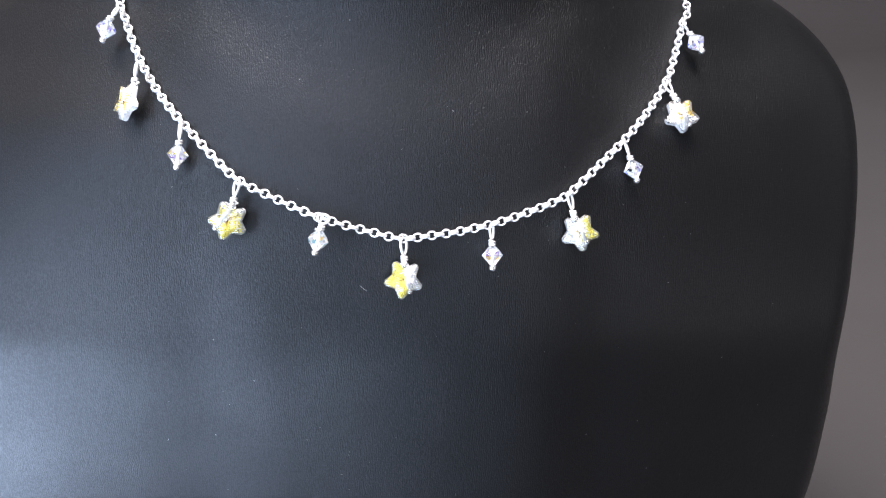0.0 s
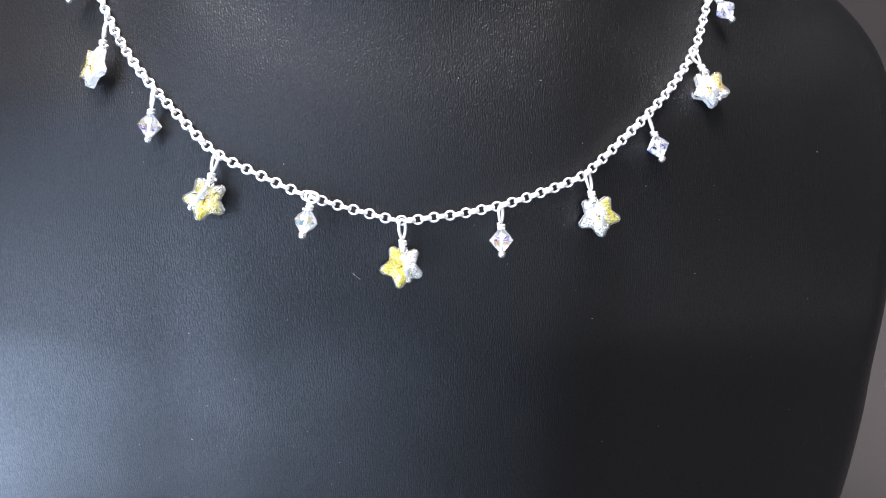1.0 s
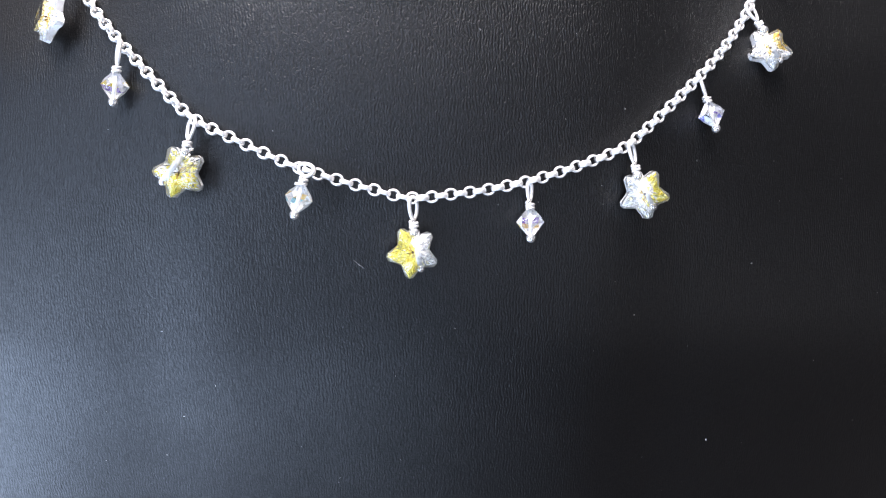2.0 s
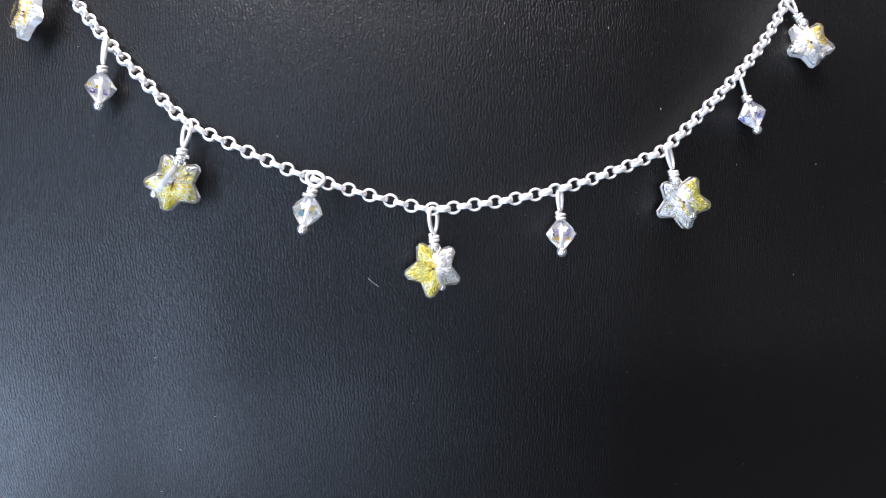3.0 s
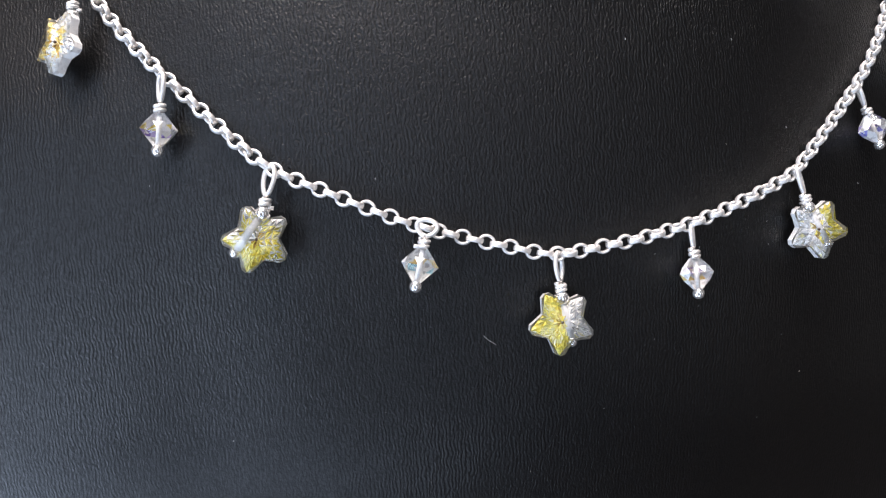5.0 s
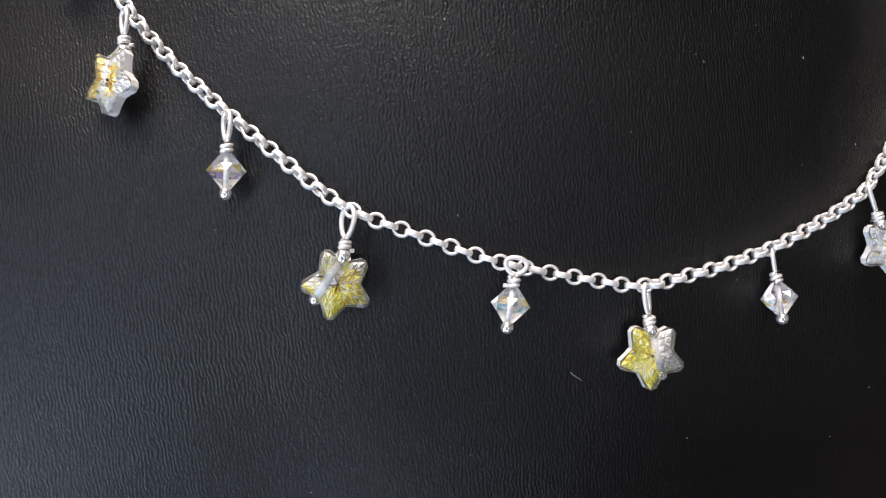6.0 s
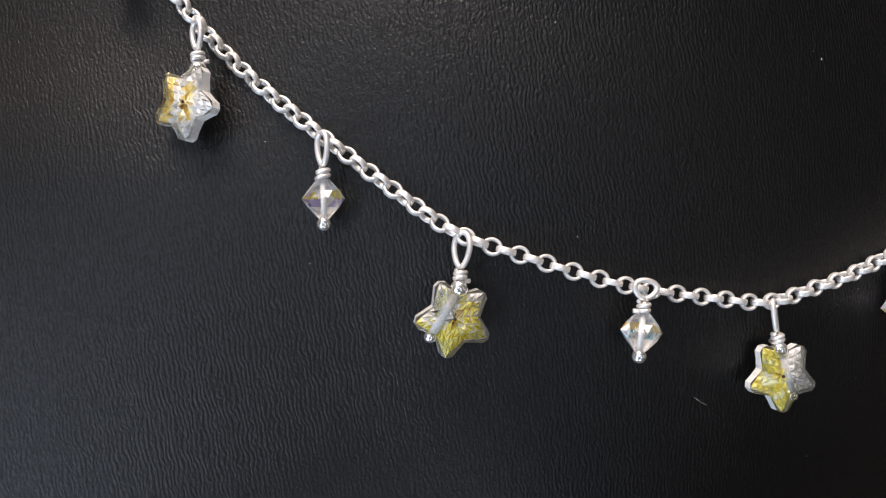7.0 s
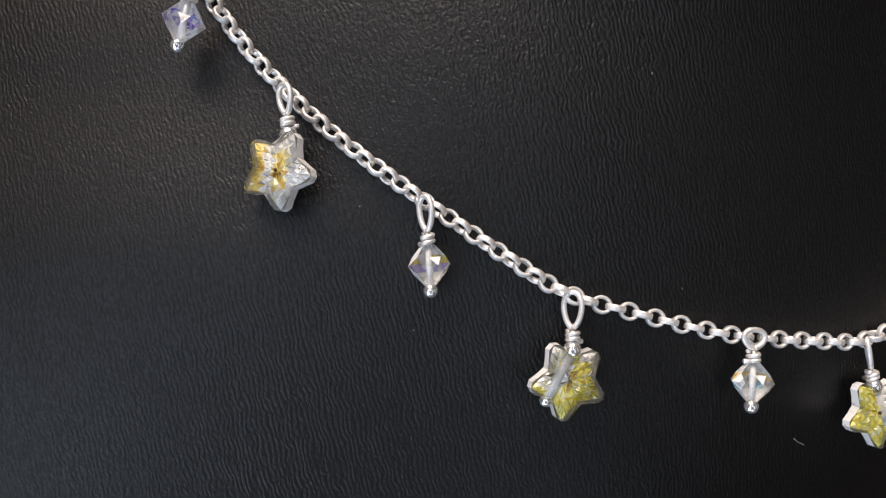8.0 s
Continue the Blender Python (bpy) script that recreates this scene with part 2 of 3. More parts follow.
def half_width(z):
    zs = [a for a, _ in HALF_WIDTH]
    k = max(0, min(len(zs) - 2, sum(a <= z for a in zs) - 1))
    (z0, w0), (z1, w1) = HALF_WIDTH[k], HALF_WIDTH[k + 1]
    zp, wp = HALF_WIDTH[max(k - 1, 0)]
    zn, wn_ = HALF_WIDTH[min(k + 2, len(zs) - 1)]
    s0 = (w1 - wp) / (z1 - zp)
    s1 = (wn_ - w0) / (zn - z0)
    t, h = (z - z0) / (z1 - z0), z1 - z0
    return ((2 * t**3 - 3 * t * t + 1) * w0 + (t**3 - 2 * t * t + t) * h * s0
            + (3 * t * t - 2 * t**3) * w1 + (t**3 - t * t) * h * s1)


def chest(x, z):
    """How far back the front of the chest lies."""
    u = min(1.5, (z - 170) / 30)
    u = u if u > -0.9 else -1.3 + 0.4 * math.exp((u + 0.9) / 0.4)
    over = max(0.0, (z - 170) / 30 - 1.5)
    lean = 1.5 + 8.5 * u + 3.3 * u * u + 18.4 * over
    y = lean + (0.924 + 0.371 * u) * 48.6 * (math.sqrt(1 + (x / 81) ** 2) - 1)
    y += 2.8 * smooth_step(42, 66, abs(x)) * smooth_step(184, 205, z) - 0.022 * x
    y += 1.3 * smooth_step(30, 52, abs(x))
    if abs(x) < 50 and z > 185:
        neck = 20.5 + 50 - math.sqrt(2500 - x * x)
        h = max(0.0, 1 - abs(y - neck) / 9)
        y = min(y, neck) - h * h * 9 / 4
    return y


def front(x, z, w):
    edge = max(0.0, (abs(x) - (w - 16)) / 16)
    return chest(x, z) + (26 * (1 - math.sqrt(max(0.0, 1 - edge * edge))) if z < 225 else 0.0)


def chest_normal(x, z):
    dx = (chest(x + 1, z) - chest(x - 1, z)) / 2
    dz = (chest(x, z + 1) - chest(x, z - 1)) / 2
    return Vector((dx, -1, dz)).normalized()


def build_bust():
    bm = bmesh.new()
    levels = [300 * i / 200 for i in range(201)]
    rings = []
    for z in levels:
        w = half_width(z)
        ring = []
        for i in range(121):
            x = w * math.sin(math.pi / 2 * (i / 60 - 1))
            ring.append((x, front(x, z, w), z))
        rim = ring[-1][1]
        deep = 50 if z > 240 else 50 - 15 * smooth_step(240, 200, z)
        for i in range(1, 48):
            a = math.pi * i / 48
            ring.append((w * math.cos(a), rim + deep * math.sin(a), z))
        rings.append([bm.verts.new(Vector(p) * MM) for p in ring])
    n = len(rings[0])
    for a, b in zip(rings, rings[1:]):
        for k in range(n):
            bm.faces.new((a[k], a[(k + 1) % n], b[(k + 1) % n], b[k]))
    bm.faces.new(rings[0]), bm.faces.new(rings[-1])
    return tagged(thing("display_bust", bm, LEATHER), "black leatherette necklace display bust standing on taupe paper", "display bust")


# ---- the unseen room that closes the place, with openings cut for the added lights ----


def wall_box(name, lo, hi, mat):
    bm = bmesh.new()
    box(bm, lo, hi)
    return tagged(thing(name, bm, mat, False), kind="structure")


def build_room():
    x0, x1, y0, y1, z0, z1 = WEST, 1.9, SOUTH, 1.5, FLOOR, 1.75
    wall_box("floor", (x0 - 0.1, y0 - 0.1, z0 - 0.1), (x1 + 0.1, y1 + 0.1, z0), BOARDS)
    # hole in the ceiling, made only for the added overhead fill
    a, b, c, d = TOP_FILL
    bm = bmesh.new()
    for x, x_, y, y_ in ((x0 - 0.1, x1 + 0.1, y0 - 0.1, c), (x0 - 0.1, x1 + 0.1, d, y1 + 0.1), (x0 - 0.1, a, c, d), (b, x1 + 0.1, c, d)):
        box(bm, (x, y, z1), (x_, y_, z1 + 0.1))
    tagged(thing("ceiling", bm, WHITE, False), kind="structure")
    wall_box("wall_north", (x0, y1, z0), (x1, y1 + 0.1, z1), PAINT)
    wall_box("wall_east", (x1, y0 - 0.1, z0), (x1 + 0.1, y1 + 0.1, z1), PAINT)
    for name, a, b, openings in (("wall_west", y0 - 0.1, y1 + 0.1, (WEST_LOW_OPENING, WEST_HIGH_OPENING)),
                              ("wall_south", x0, x1, (LOW_FILL, HIGH_FILL, NARROW_FILL, EAST_FILL))):
        bm = bmesh.new()
        across = sorted({a, b, *(e for p in openings for e in p[:2])})
        for u, u_ in zip(across, across[1:]):
            foot = z0
            for lo, hi in sorted(p[2:] for p in openings if p[0] <= u and p[1] >= u_) + [(z1, z1)]:
                if name == "wall_west":
                    box(bm, (x0 - 0.1, u, foot), (x0, u_, lo))
                else:
                    box(bm, (u, y0 - 0.1, foot), (u_, y0, lo))
                foot = hi
        tagged(thing(name, bm, PAINT, False), kind="structure")
    # table under the paper
    table = tagged(new("table"), "plain wooden table under a sheet of taupe paper", "table")
    bm = bmesh.new()
    box(bm, (-0.15, -0.12, -0.035), (1.6, 1.36, -0.001))
    bmesh.ops.bevel(bm, geom=bm.edges[:], offset=0.004, segments=2, affect="EDGES")
    part("tabletop", bm, WOOD, table)
    for x in (-0.10, 1.54):
        for y in (-0.07, 1.30):
            bm = bmesh.new()
            box(bm, (x - 0.025, y - 0.025, z0), (x + 0.025, y + 0.025, -0.035))
            part("leg", bm, WOOD, table, smooth=False)
    # paper sweep: flat on the table, then curving up behind
    bm = bmesh.new()
    line = [(-0.11, 0.0), (1.05, 0.0)]
    line += [(1.05 + 0.2 * math.sin(a), 0.2 - 0.2 * math.cos(a)) for a in (math.pi / 2 * i / 16 for i in range(1, 17))]
    line += [(1.25, 1.3)]
    under = [(y + 0.0006 * (z > 0.1), z - 0.0006 * (z <= 0.1)) for y, z in line]
    loops = [[bm.verts.new((x, y, z)) for y, z in (*line, *reversed(under))] for x in (-0.14, 1.58)]
    n = len(loops[0])
    for i in range(n):
        bm.faces.new((loops[0][i], loops[1][i], loops[1][(i + 1) % n], loops[0][(i + 1) % n]))
    tagged(thing("backdrop", bm, PAPER, False), "plain taupe paper backdrop curving up behind the bust", kind="structure")


build_room()
build_bust()

# ---- the necklace ----
# chain on the chest, as x and height; it goes on round the neck
LINE = [(-66.1, 217.4), (-64.4, 212.1), (-61.3, 205.7), (-56.7, 199.5), (-51.0, 193.9), (-40.7, 185.0), (-36.1, 181.7), (-30.4, 179.4),
        (-18.9, 175.0), (-6.8, 171.7), (-0.4, 170.3), (6.3, 170.7), (13.1, 171.3), (22.9, 172.8), (35.5, 175.7), (41.2, 178.2),
        (54.6, 186.6), (61.8, 191.5), (68.4, 196.8), (71.7, 201.1), (76.6, 209.1), (78.7, 213.3)]
ABOVE = 1.35


def chain_points():
    pts = [Vector((x, chest(x, z) - ABOVE, z)) for x, z in LINE]
    left = [Vector(p) for p in ((-30, 126, 262), (-53, 100, 253), (-66, 66, 233))]
    right = [Vector(p) for p in ((76, 70, 229), (58, 100, 250), (30, 126, 262))]
    pts = left + pts + right
    out = []
    for i in range(len(pts) - 1):
        p0, p1, p2, p3 = pts[max(i - 1, 0)], pts[i], pts[i + 1], pts[min(i + 2, len(pts) - 1)]
        n = max(4, int((p2 - p1).length * 6))
        for k in range(n):
            t = k / n
            out.append(0.5 * (2 * p1 + (p2 - p0) * t + (2 * p0 - 5 * p1 + 4 * p2 - p3) * t * t + (3 * p1 - p0 - 3 * p2 + p3) * t**3))
    return out


def link_mesh():
    """A slightly oval link of flattened wire."""
    bm = bmesh.new()
    rings = []
    for i in range(24):
        a = 2 * math.pi * i / 24
        ring = []
        for k in range(12):
            b = 2 * math.pi * (k + 0.5) / 12
            r = 1.0 + 0.19 * math.copysign(abs(math.cos(b)) ** 0.65, math.cos(b))
            ring.append(bm.verts.new(Vector((r * math.cos(a), (r - 0.14) * math.sin(a), 0.36 * math.copysign(abs(math.sin(b)) ** 0.6, math.sin(b)))) * MM))
        rings.append(ring)
    for i in range(24):
        a, b = rings[i], rings[(i + 1) % 24]
        for k in range(12):
            bm.faces.new((a[k], a[(k + 1) % 12], b[(k + 1) % 12], b[k]))
    return mesh_of("link", bm, [SILVER], True)


necklace = tagged(new("necklace"), "silver link necklace with crystal star and bicone charms", "necklace")

PITCH = 1.62


def lay_chain():
    pts = chain_points()
    me = link_mesh()
    rng = random.Random(4)
    half = sum((b - a).length for a, b in zip(pts, pts[1:]) if b.x < -0.2 or b.y > 60 and b.x < 0)
    far, want, k = 0.0, half % (2 * PITCH), 0
    for a, b in zip(pts, pts[1:]):
        step = (b - a).length
        while want <= far + step:
            p = a.lerp(b, (want - far) / step)
            along = (b - a).normalized()
            if p.z < 216:
                away = (Vector((50, -160, 215)) - p).normalized()
            else:
                away = Vector((p.x, p.y - 70, 20)).normalized()
            away = (away - along * away.dot(along)).normalized()
            across = along.cross(away)
            tilt = rng.uniform(-0.1, 0.1) - 0.12 * smooth_step(-24, -48, p.x) + (0.0 if k % 2 == 0 else math.pi / 2)
            up = math.cos(tilt) * away + math.sin(tilt) * across
            wag = rng.uniform(-0.05, 0.05)
            fore = (along + wag * across).normalized()
            up = (up - fore * up.dot(fore)).normalized()
            m = Matrix((fore, up.cross(fore), up)).transposed().to_4x4()
            m.translation = p * MM
            ob = new("link", me)
            ob.parent = necklace
            ob.matrix_local = m
            want += PITCH
            k += 1
        far += step


lay_chain()


def wire_charm(name, apex, knot, end, face, label, half=1.1, turns=2.4):
    """A wrapped wire loop from apex down to the knot's foot, then a pin to end; face: the loop's bearing in degrees."""
    bm = bmesh.new()
    axis = (knot - apex).normalized()
    a = radians(face)
    look_out = Vector((-math.sin(a), -math.cos(a), 0))
    side = axis.cross(look_out).normalized()
    coil = 1.15
    length = (knot - apex).length - coil
    pts = []
    for i in range(27):
        f = 2 * math.pi * (i / 26)
        d = length * (1 - math.cos(f)) / 2
        w = half * math.sin(f) * (1.12 - 0.42 * (1 - math.cos(f)) / 2)
        pts.append(apex + axis * (d - 0.35) + side * w)
    pts = pts[13:] + pts[1:14]
    tube(bm, [p * MM for p in pts], 0.32 * MM, 8)
    out = axis.cross(side)
    helix = []
    start = knot - axis * coil
    for i in range(int(turns * 14) + 1):
        f = 2 * math.pi * i / 14
        wob = 1 + 0.07 * math.sin(3.1 * f)
        helix.append(start + axis * (coil * i / (turns * 14)) + 0.58 * wob * (math.cos(f) * side + math.sin(f) * out))
    helix.append(helix[-1] + 0.6 * (helix[-1] - start - axis * coil).normalized())
    tube(bm, [p * MM for p in helix], 0.27 * MM, 8)
    tube(bm, [start * MM, knot * MM, (knot + (end - knot) * 0.5) * MM, end * MM], 0.24 * MM, 8)
    return part(name, bm, SILVER, necklace, label)


def rod(bm, a, b, radius, sides=10):
    tube(bm, [a * MM, b * MM], radius * MM, sides)


def clear_of_bust(p, gap):
    """How far to shift something at p so that it rests on the chest instead of in it."""
    n = chest_normal(p.x, p.z)
    near = (chest(p.x, p.z) - p.y) * -n.y
    return n * max(0.0, gap - near)


TIPS = [36 + 72 * i for i in range(5)]
OUTLINE = [(t + d, r) for t in TIPS for d, r in ((-36, 2.82), (-18, 3.52), (-9, 4.24), (0, 4.45), (9, 4.24), (18, 3.52))]


def inner_facets(seed, place, sheen, mirror, swing):
    """The cuts inside a star: five ridges to its tips and five valleys to its notches, broken into small three-sided
    points.
    sheen: picks the colour that paints the shifting sheen on a facet at (u, v), turned to the left (-1) or to the right
    (1).
    swing: how far the facets that count as turned to the right reach round to the left, in degrees."""
    rng = random.Random(seed)
    bm = bmesh.new()

    def spot(deg, r, h):
        return Vector((r * math.cos(radians(deg)), r * math.sin(radians(deg)), h))

    cuts = 3
    middle = Vector((0, 0, 0.2))
    for t in TIPS:
        for step in (-36, 36):
            tip, notch = spot(t, 4.4, 0.3), spot(t + step, 2.78, 0.1)
            grid = {}
            for i in range(cuts + 1):
                for j in range(cuts + 1 - i):
                    p = middle + (tip - middle) * (i / cuts) + (notch - middle) * (j / cuts)
                    if i + j < cuts and i and j:
                        p += Vector((rng.uniform(-0.25, 0.25), rng.uniform(-0.25, 0.25), rng.uniform(-0.08, 0.08)))
                    grid[i, j] = p
            cells = [((i, j), (i + 1, j), (i, j + 1)) for i in range(cuts) for j in range(cuts - i)]
            cells += [((i + 1, j), (i + 1, j + 1), (i, j + 1)) for i in range(cuts) for j in range(cuts - 1 - i)]
            for cell in cells:
                base = [grid[k] for k in cell]
                point = sum(base, Vector()) / 3 + Vector((rng.uniform(-0.1, 0.1), rng.uniform(-0.1, 0.1), rng.uniform(0.28, 0.50)))
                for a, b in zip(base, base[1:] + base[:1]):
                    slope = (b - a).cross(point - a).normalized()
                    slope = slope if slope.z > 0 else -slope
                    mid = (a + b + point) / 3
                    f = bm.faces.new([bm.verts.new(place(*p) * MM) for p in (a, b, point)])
                    # colour by flank, so the painted sheen changes sides with the viewpoint
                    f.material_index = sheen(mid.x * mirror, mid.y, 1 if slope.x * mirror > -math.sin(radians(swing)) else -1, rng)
    return bm


def star_charm(apex, bead, end, facing, face, flip, sheen, label, coat, nudge=(0, 0, 0), gap=2.2, swing=0.0):
    """sheen: how the coating's shifting sheen is painted on the facets, from sheen_of()."""
    apex, bead, end = Vector(apex), Vector(bead), Vector(end)
    off = clear_of_bust((bead + end) / 2, gap)
    bead, end, apex = bead + off, end + off, apex + off * 0.3
    axis = (end - bead).normalized()
    knot = bead + (apex - bead).normalized() * 0.85
    charm = wire_charm("star_charm", apex, knot, end, face, label)
    bm = bmesh.new()
    ball(bm, bead * MM, 1.0 * MM)
    part("spacer_bead", bm, POLISHED, charm, "small round silver bead")
    bm = bmesh.new()
    ball(bm, end * MM, 0.72 * MM)
    part("end_bead", bm, POLISHED, charm, "silver ball on the pin's end")
    up = -axis
    a = radians(facing)
    out = Vector((-math.sin(a), -math.cos(a), 0.25))
    out = (out - up * out.dot(up)).normalized()
    right = up.cross(out)
    mid = bead + (end - bead) * 0.52
    s = -1.0 if flip else 1.0
    centre = mid - right * 0.78 * s + Vector(nudge)
    seed = int(1000 * (apex.x + 200))
    rng = random.Random(seed)
    bm = bmesh.new()

    def place(u, v, h):
        return centre + right * (s * u) + up * v + out * h

    def at(deg, r, h):
        f = radians(deg)
        return bm.verts.new(place(r * math.cos(f), r * math.sin(f), h) * MM)

    n = len(OUTLINE)
    for sign in (1, -1):
        rim = [at(d, r, sign * (0.9 if i % 6 == 0 else 0.74)) for i, (d, r) in enumerate(OUTLINE)]
        top = at(0, 0.0, sign * 1.95)
        inner = [at(t, 1.45 + rng.uniform(-0.1, 0.1), sign * 1.85) for t in TIPS]
        ridge = [at(t, 3.1, sign * 1.25) for t in TIPS]
        faces = []
        for i in range(5):
            j = 6 * i
            nxt = rim[(j + 6) % n]
            inn, inp = inner[i], inner[(i + 1) % 5]
            faces += [(top, inn, inp), (inn, nxt, inp), (inn, rim[j], ridge[i]), (inn, ridge[i], nxt)]
            faces += [(ridge[i], rim[j + k], rim[j + k + 1]) for k in range(5)] + [(ridge[i], rim[j + 5], nxt)]
        for vs in faces:
            bm.faces.new(vs).material_index = 1 if sign == 1 else 0
        if sign == 1:
            upper = rim
    waist = [at(d, r, 0.4) for d, r in OUTLINE]
    for i in range(n):
        j = (i + 1) % n
        bm.faces.new((upper[i], upper[j], waist[j], waist[i])).material_index = 1
        bm.faces.new((waist[i], waist[j], rim[j], rim[i]))
    part("crystal_star", bm, [INNER["clear"], SHELL], charm, "faceted crystal star with an iridescent yellow coating", smooth=False)
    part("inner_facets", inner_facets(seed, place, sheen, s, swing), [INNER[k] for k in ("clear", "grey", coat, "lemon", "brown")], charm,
         "inner cuts with a yellow sheen painted in", smooth=False)
    bm = bmesh.new()
    ball(bm, place(0, 0, 0.66) * MM, 0.22 * MM, 8, 6)
    part("pit", bm, PIT, charm, "dark point in the middle of the cuts")
    bm = bmesh.new()
    rod(bm, bead - up * 0.8, end + up * 0.55, 0.56)
    part("drill_hole", bm, FROST, charm, "frosted channel through the crystal")
    return charm


def bicone_charm(apex, end, face, turn, tint, low_tint, coated, label, hang=None, loop=0.95):
    apex, end = Vector(apex), Vector(end)
    off = clear_of_bust(end + (apex - end).normalized() * 2.7, 2.4)
    end, apex = end + off, apex + off * 0.3
    axis = Vector(hang).normalized() if hang else (end - apex).normalized()
    knot = end - axis * 5.0
    charm = wire_charm("bicone_charm", apex, knot, end, face, label, half=loop, turns=2.0)
    bm = bmesh.new()
    ball(bm, end * MM, 0.82 * MM)
    part("end_bead", bm, POLISHED, charm, "silver ball on the pin's end")
    side = axis.orthogonal().normalized()
    other = axis.cross(side)
    mid = (knot + end - axis * 0.55) / 2
    toward = Vector((apex.x / 150, -1, 0.45)).normalized()
    rng = random.Random(int(100 * (apex.x + 200)))
    bm = bmesh.new()

    def ring(h, r, phase):
        return [bm.verts.new((mid - axis * h + r * (math.cos(f) * side + math.sin(f) * other)) * MM)
                for f in (radians(turn) + 2 * math.pi * (k + phase) / 8 for k in range(8))]

    top, high, girdle, low, foot = ring(2.2, 0.65, 0.5), ring(0.9, 1.80, 0.5), ring(0.0, 2.42, 0), ring(-0.9, 1.80, 0.5), ring(-2.2, 0.65, 0.5)
    count = 0
    for k in range(8):
        j = (k + 1) % 8
        for row, vs in enumerate(((girdle[k], girdle[j], high[k]), (girdle[j], high[j], high[k]), (high[k], high[j], top[j], top[k]),
                                  (girdle[k], low[k], girdle[j]), (girdle[j], low[k], low[j]), (low[k], foot[k], foot[j], low[j]))):
            f = bm.faces.new(vs)
            f.normal_update()
            outward = f.normal if f.normal.dot(f.calc_center_median() - mid * MM) > 0 else -f.normal
            facing = outward.dot(toward)
            if facing > 0.3:
                f.material_index = 0 if row % 3 == 1 and count % 4 == 1 else 2
            elif facing > 0.0:
                f.material_index = 0
            elif row % 3 < 2 and (count % 7 in coated or rng.random() < 0.3):
                f.material_index = 1 if row < 3 else 3
            count += 1
    bm.faces.new(top), bm.faces.new(foot)
    part("crystal_bicone", bm, [CLEAR, tint, SHELL, low_tint], charm, smooth=False)
    bm = bmesh.new()
    rod(bm, mid - axis * 2.1, mid + axis * 2.1, 0.36)
    part("drill_hole", bm, FROST, charm, "frosted channel through the crystal")
    return charm


STAR = "wire-wrapped crystal star charm with a yellow sheen"
CONE = "wire-wrapped clear crystal bicone charm"


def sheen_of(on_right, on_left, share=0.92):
    """The painted sheen of a star's coating: where its tint goes on the flanks turned to the right, and on those turned
    to the left.
    """

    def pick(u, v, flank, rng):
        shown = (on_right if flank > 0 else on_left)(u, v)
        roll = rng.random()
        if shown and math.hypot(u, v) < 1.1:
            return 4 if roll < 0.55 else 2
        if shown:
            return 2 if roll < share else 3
        # a few grey facets stand in for dark reflections in clear glass
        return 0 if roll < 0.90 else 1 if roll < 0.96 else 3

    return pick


bicone_charm((-65.0, 40.6, 215.0), (-69.3, 39.6, 208.0), 60, 10, BLUE, LILAC, (0, 1, 2, 4), CONE + " with blue glints", (-0.42, 0.0, -0.9))
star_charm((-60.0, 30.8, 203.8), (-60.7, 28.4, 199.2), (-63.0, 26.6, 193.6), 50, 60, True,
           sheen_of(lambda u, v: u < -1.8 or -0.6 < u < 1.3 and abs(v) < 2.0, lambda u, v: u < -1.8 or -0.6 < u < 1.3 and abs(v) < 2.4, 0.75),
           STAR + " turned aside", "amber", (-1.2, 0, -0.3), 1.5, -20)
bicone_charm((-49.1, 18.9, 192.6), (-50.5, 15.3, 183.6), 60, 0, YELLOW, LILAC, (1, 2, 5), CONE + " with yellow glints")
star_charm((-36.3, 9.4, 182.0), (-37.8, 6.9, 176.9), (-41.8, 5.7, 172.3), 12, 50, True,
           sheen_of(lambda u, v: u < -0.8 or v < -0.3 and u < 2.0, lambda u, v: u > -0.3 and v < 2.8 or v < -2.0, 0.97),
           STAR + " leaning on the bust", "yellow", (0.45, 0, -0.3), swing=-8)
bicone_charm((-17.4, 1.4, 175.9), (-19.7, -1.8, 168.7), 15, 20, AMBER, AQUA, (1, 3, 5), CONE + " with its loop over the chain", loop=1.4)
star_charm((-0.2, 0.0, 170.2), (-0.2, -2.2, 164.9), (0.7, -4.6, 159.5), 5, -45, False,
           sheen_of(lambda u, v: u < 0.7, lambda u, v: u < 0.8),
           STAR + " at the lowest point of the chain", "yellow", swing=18)
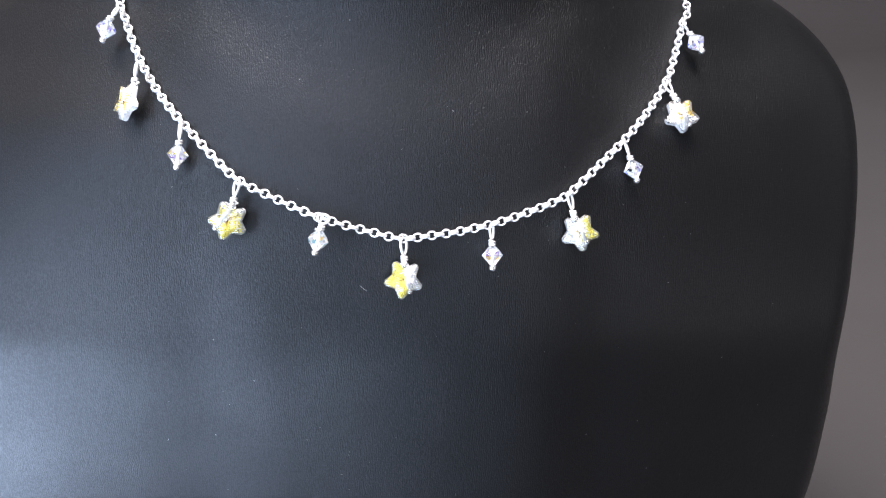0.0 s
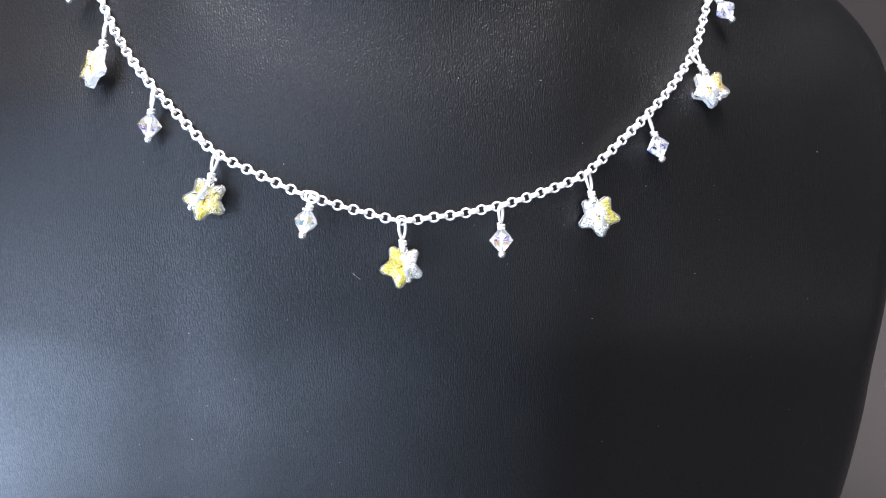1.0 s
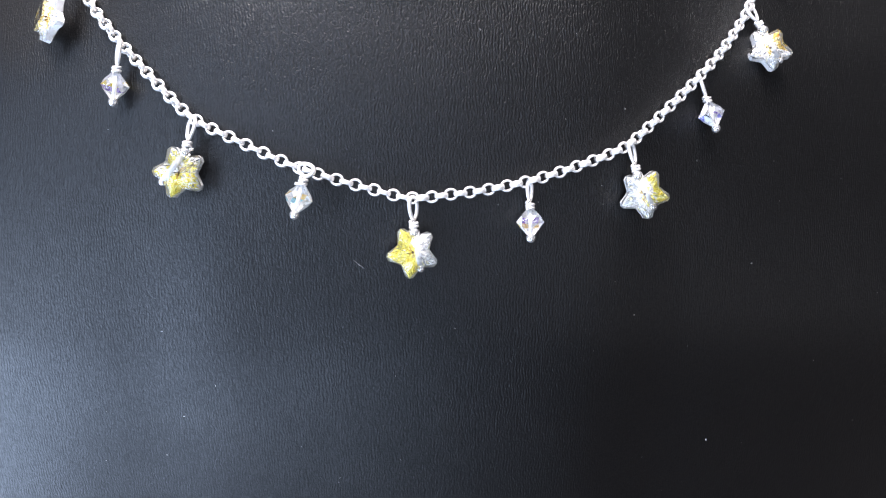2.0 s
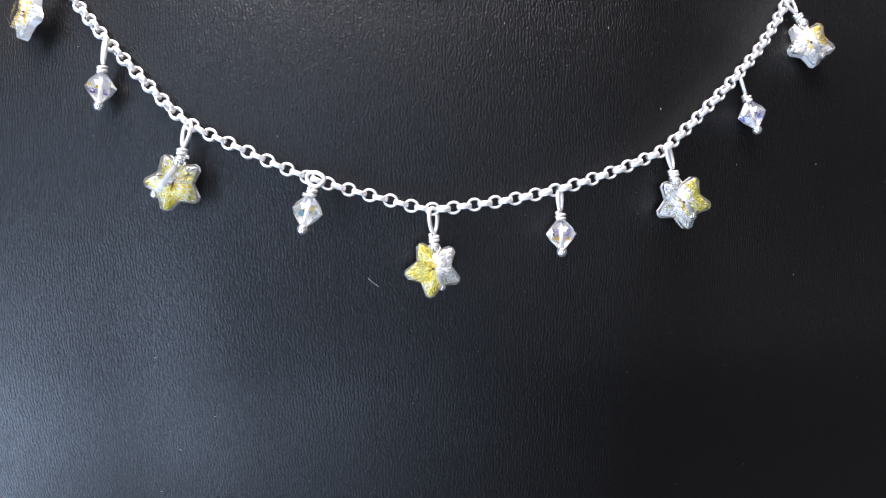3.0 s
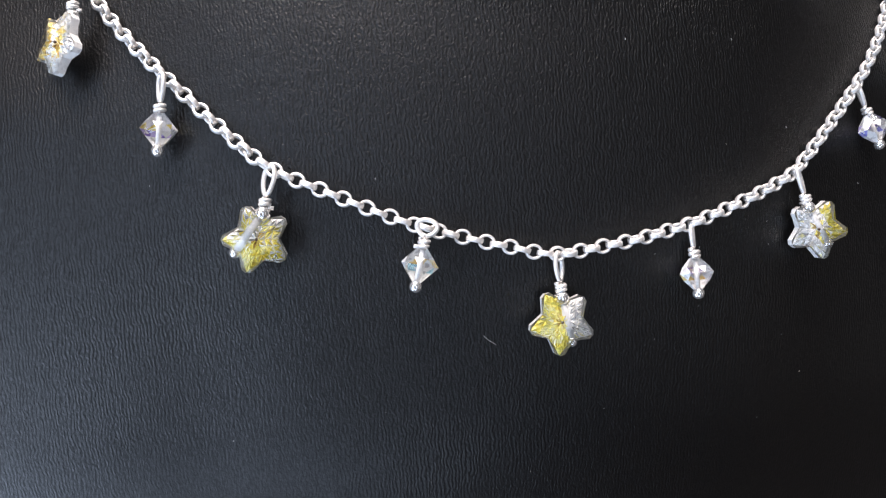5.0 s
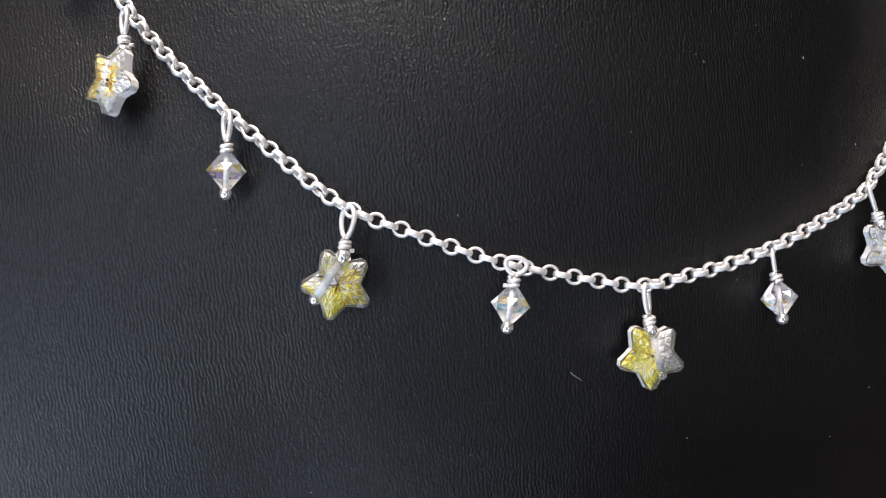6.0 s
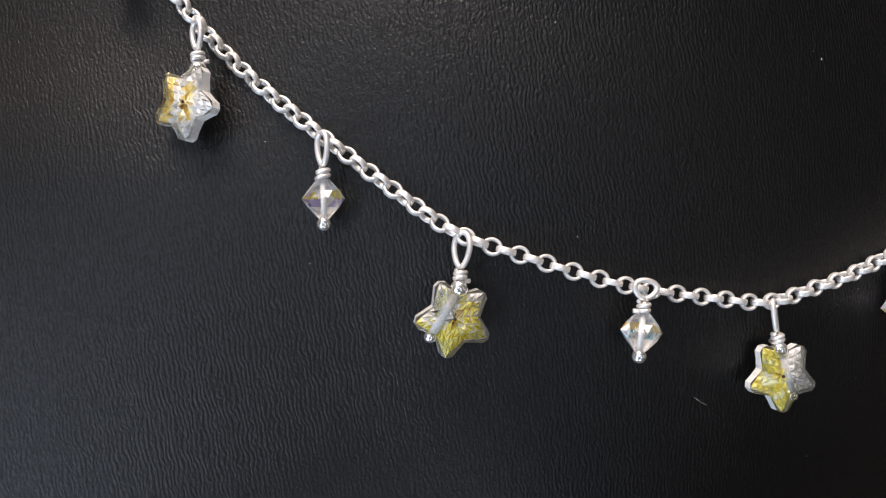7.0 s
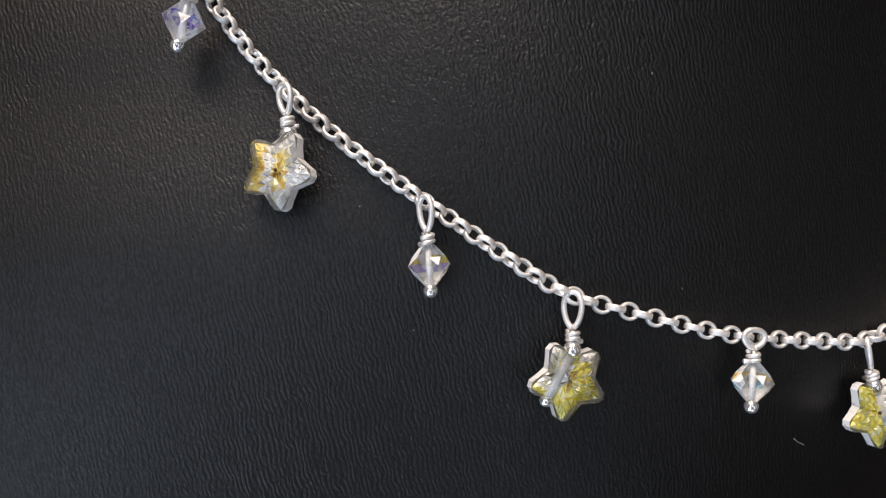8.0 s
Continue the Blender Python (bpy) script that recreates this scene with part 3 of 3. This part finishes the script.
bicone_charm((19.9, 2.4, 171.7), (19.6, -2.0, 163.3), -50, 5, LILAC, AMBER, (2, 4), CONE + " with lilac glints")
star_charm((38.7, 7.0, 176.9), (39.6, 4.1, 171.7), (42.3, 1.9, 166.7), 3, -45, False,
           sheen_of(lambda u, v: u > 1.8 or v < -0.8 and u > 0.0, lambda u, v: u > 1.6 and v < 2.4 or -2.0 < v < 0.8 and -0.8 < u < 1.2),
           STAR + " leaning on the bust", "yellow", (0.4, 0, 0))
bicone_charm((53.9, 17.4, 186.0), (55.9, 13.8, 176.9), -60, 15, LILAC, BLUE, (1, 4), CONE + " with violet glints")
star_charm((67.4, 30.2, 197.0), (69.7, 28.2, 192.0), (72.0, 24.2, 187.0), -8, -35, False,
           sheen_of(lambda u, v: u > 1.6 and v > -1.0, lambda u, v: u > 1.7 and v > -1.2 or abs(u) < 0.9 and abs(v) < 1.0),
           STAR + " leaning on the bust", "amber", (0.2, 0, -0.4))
bicone_charm((75.6, 42.4, 209.2), (79.5, 37.4, 203.0), -60, 8, BLUE, LILAC, (0, 2, 4), CONE + " with blue glints")


def dust():
    rng = random.Random(11)
    bm = bmesh.new()
    for _ in range(80):
        x, z = rng.uniform(-60, 120), rng.uniform(90, 215)
        p = Vector((x, front(x, z, half_width(z)) - 0.03, z))
        nrm = chest_normal(x, z)
        d = (nrm.orthogonal() @ Matrix.Rotation(rng.uniform(0, 6.28), 3, nrm)).normalized()
        s = rng.uniform(0.015, 0.038)
        e = d * s * rng.uniform(1, 5)
        tube(bm, [(p - e) * MM, (p + nrm * 0.04) * MM, (p + e) * MM], s * MM, 4)
    # a hair of lint
    for x, z, lean, long in ((-9.7, 158.8, -0.7, 1.1),):
        pts = []
        for i in range(7):
            a = long * (i / 3 - 1)
            u, w = x + a * math.cos(lean) + 0.12 * a * a, z + a * math.sin(lean)
            pts.append((Vector((u, chest(u, w), w)) + chest_normal(u, w) * 0.06) * MM)
        tube(bm, pts, 0.020 * MM, 5)
    tagged(thing("dust_specks", bm, LINT, False), "pale specks of dust and lint on the leatherette", "dust", kind="stuff")


dust()
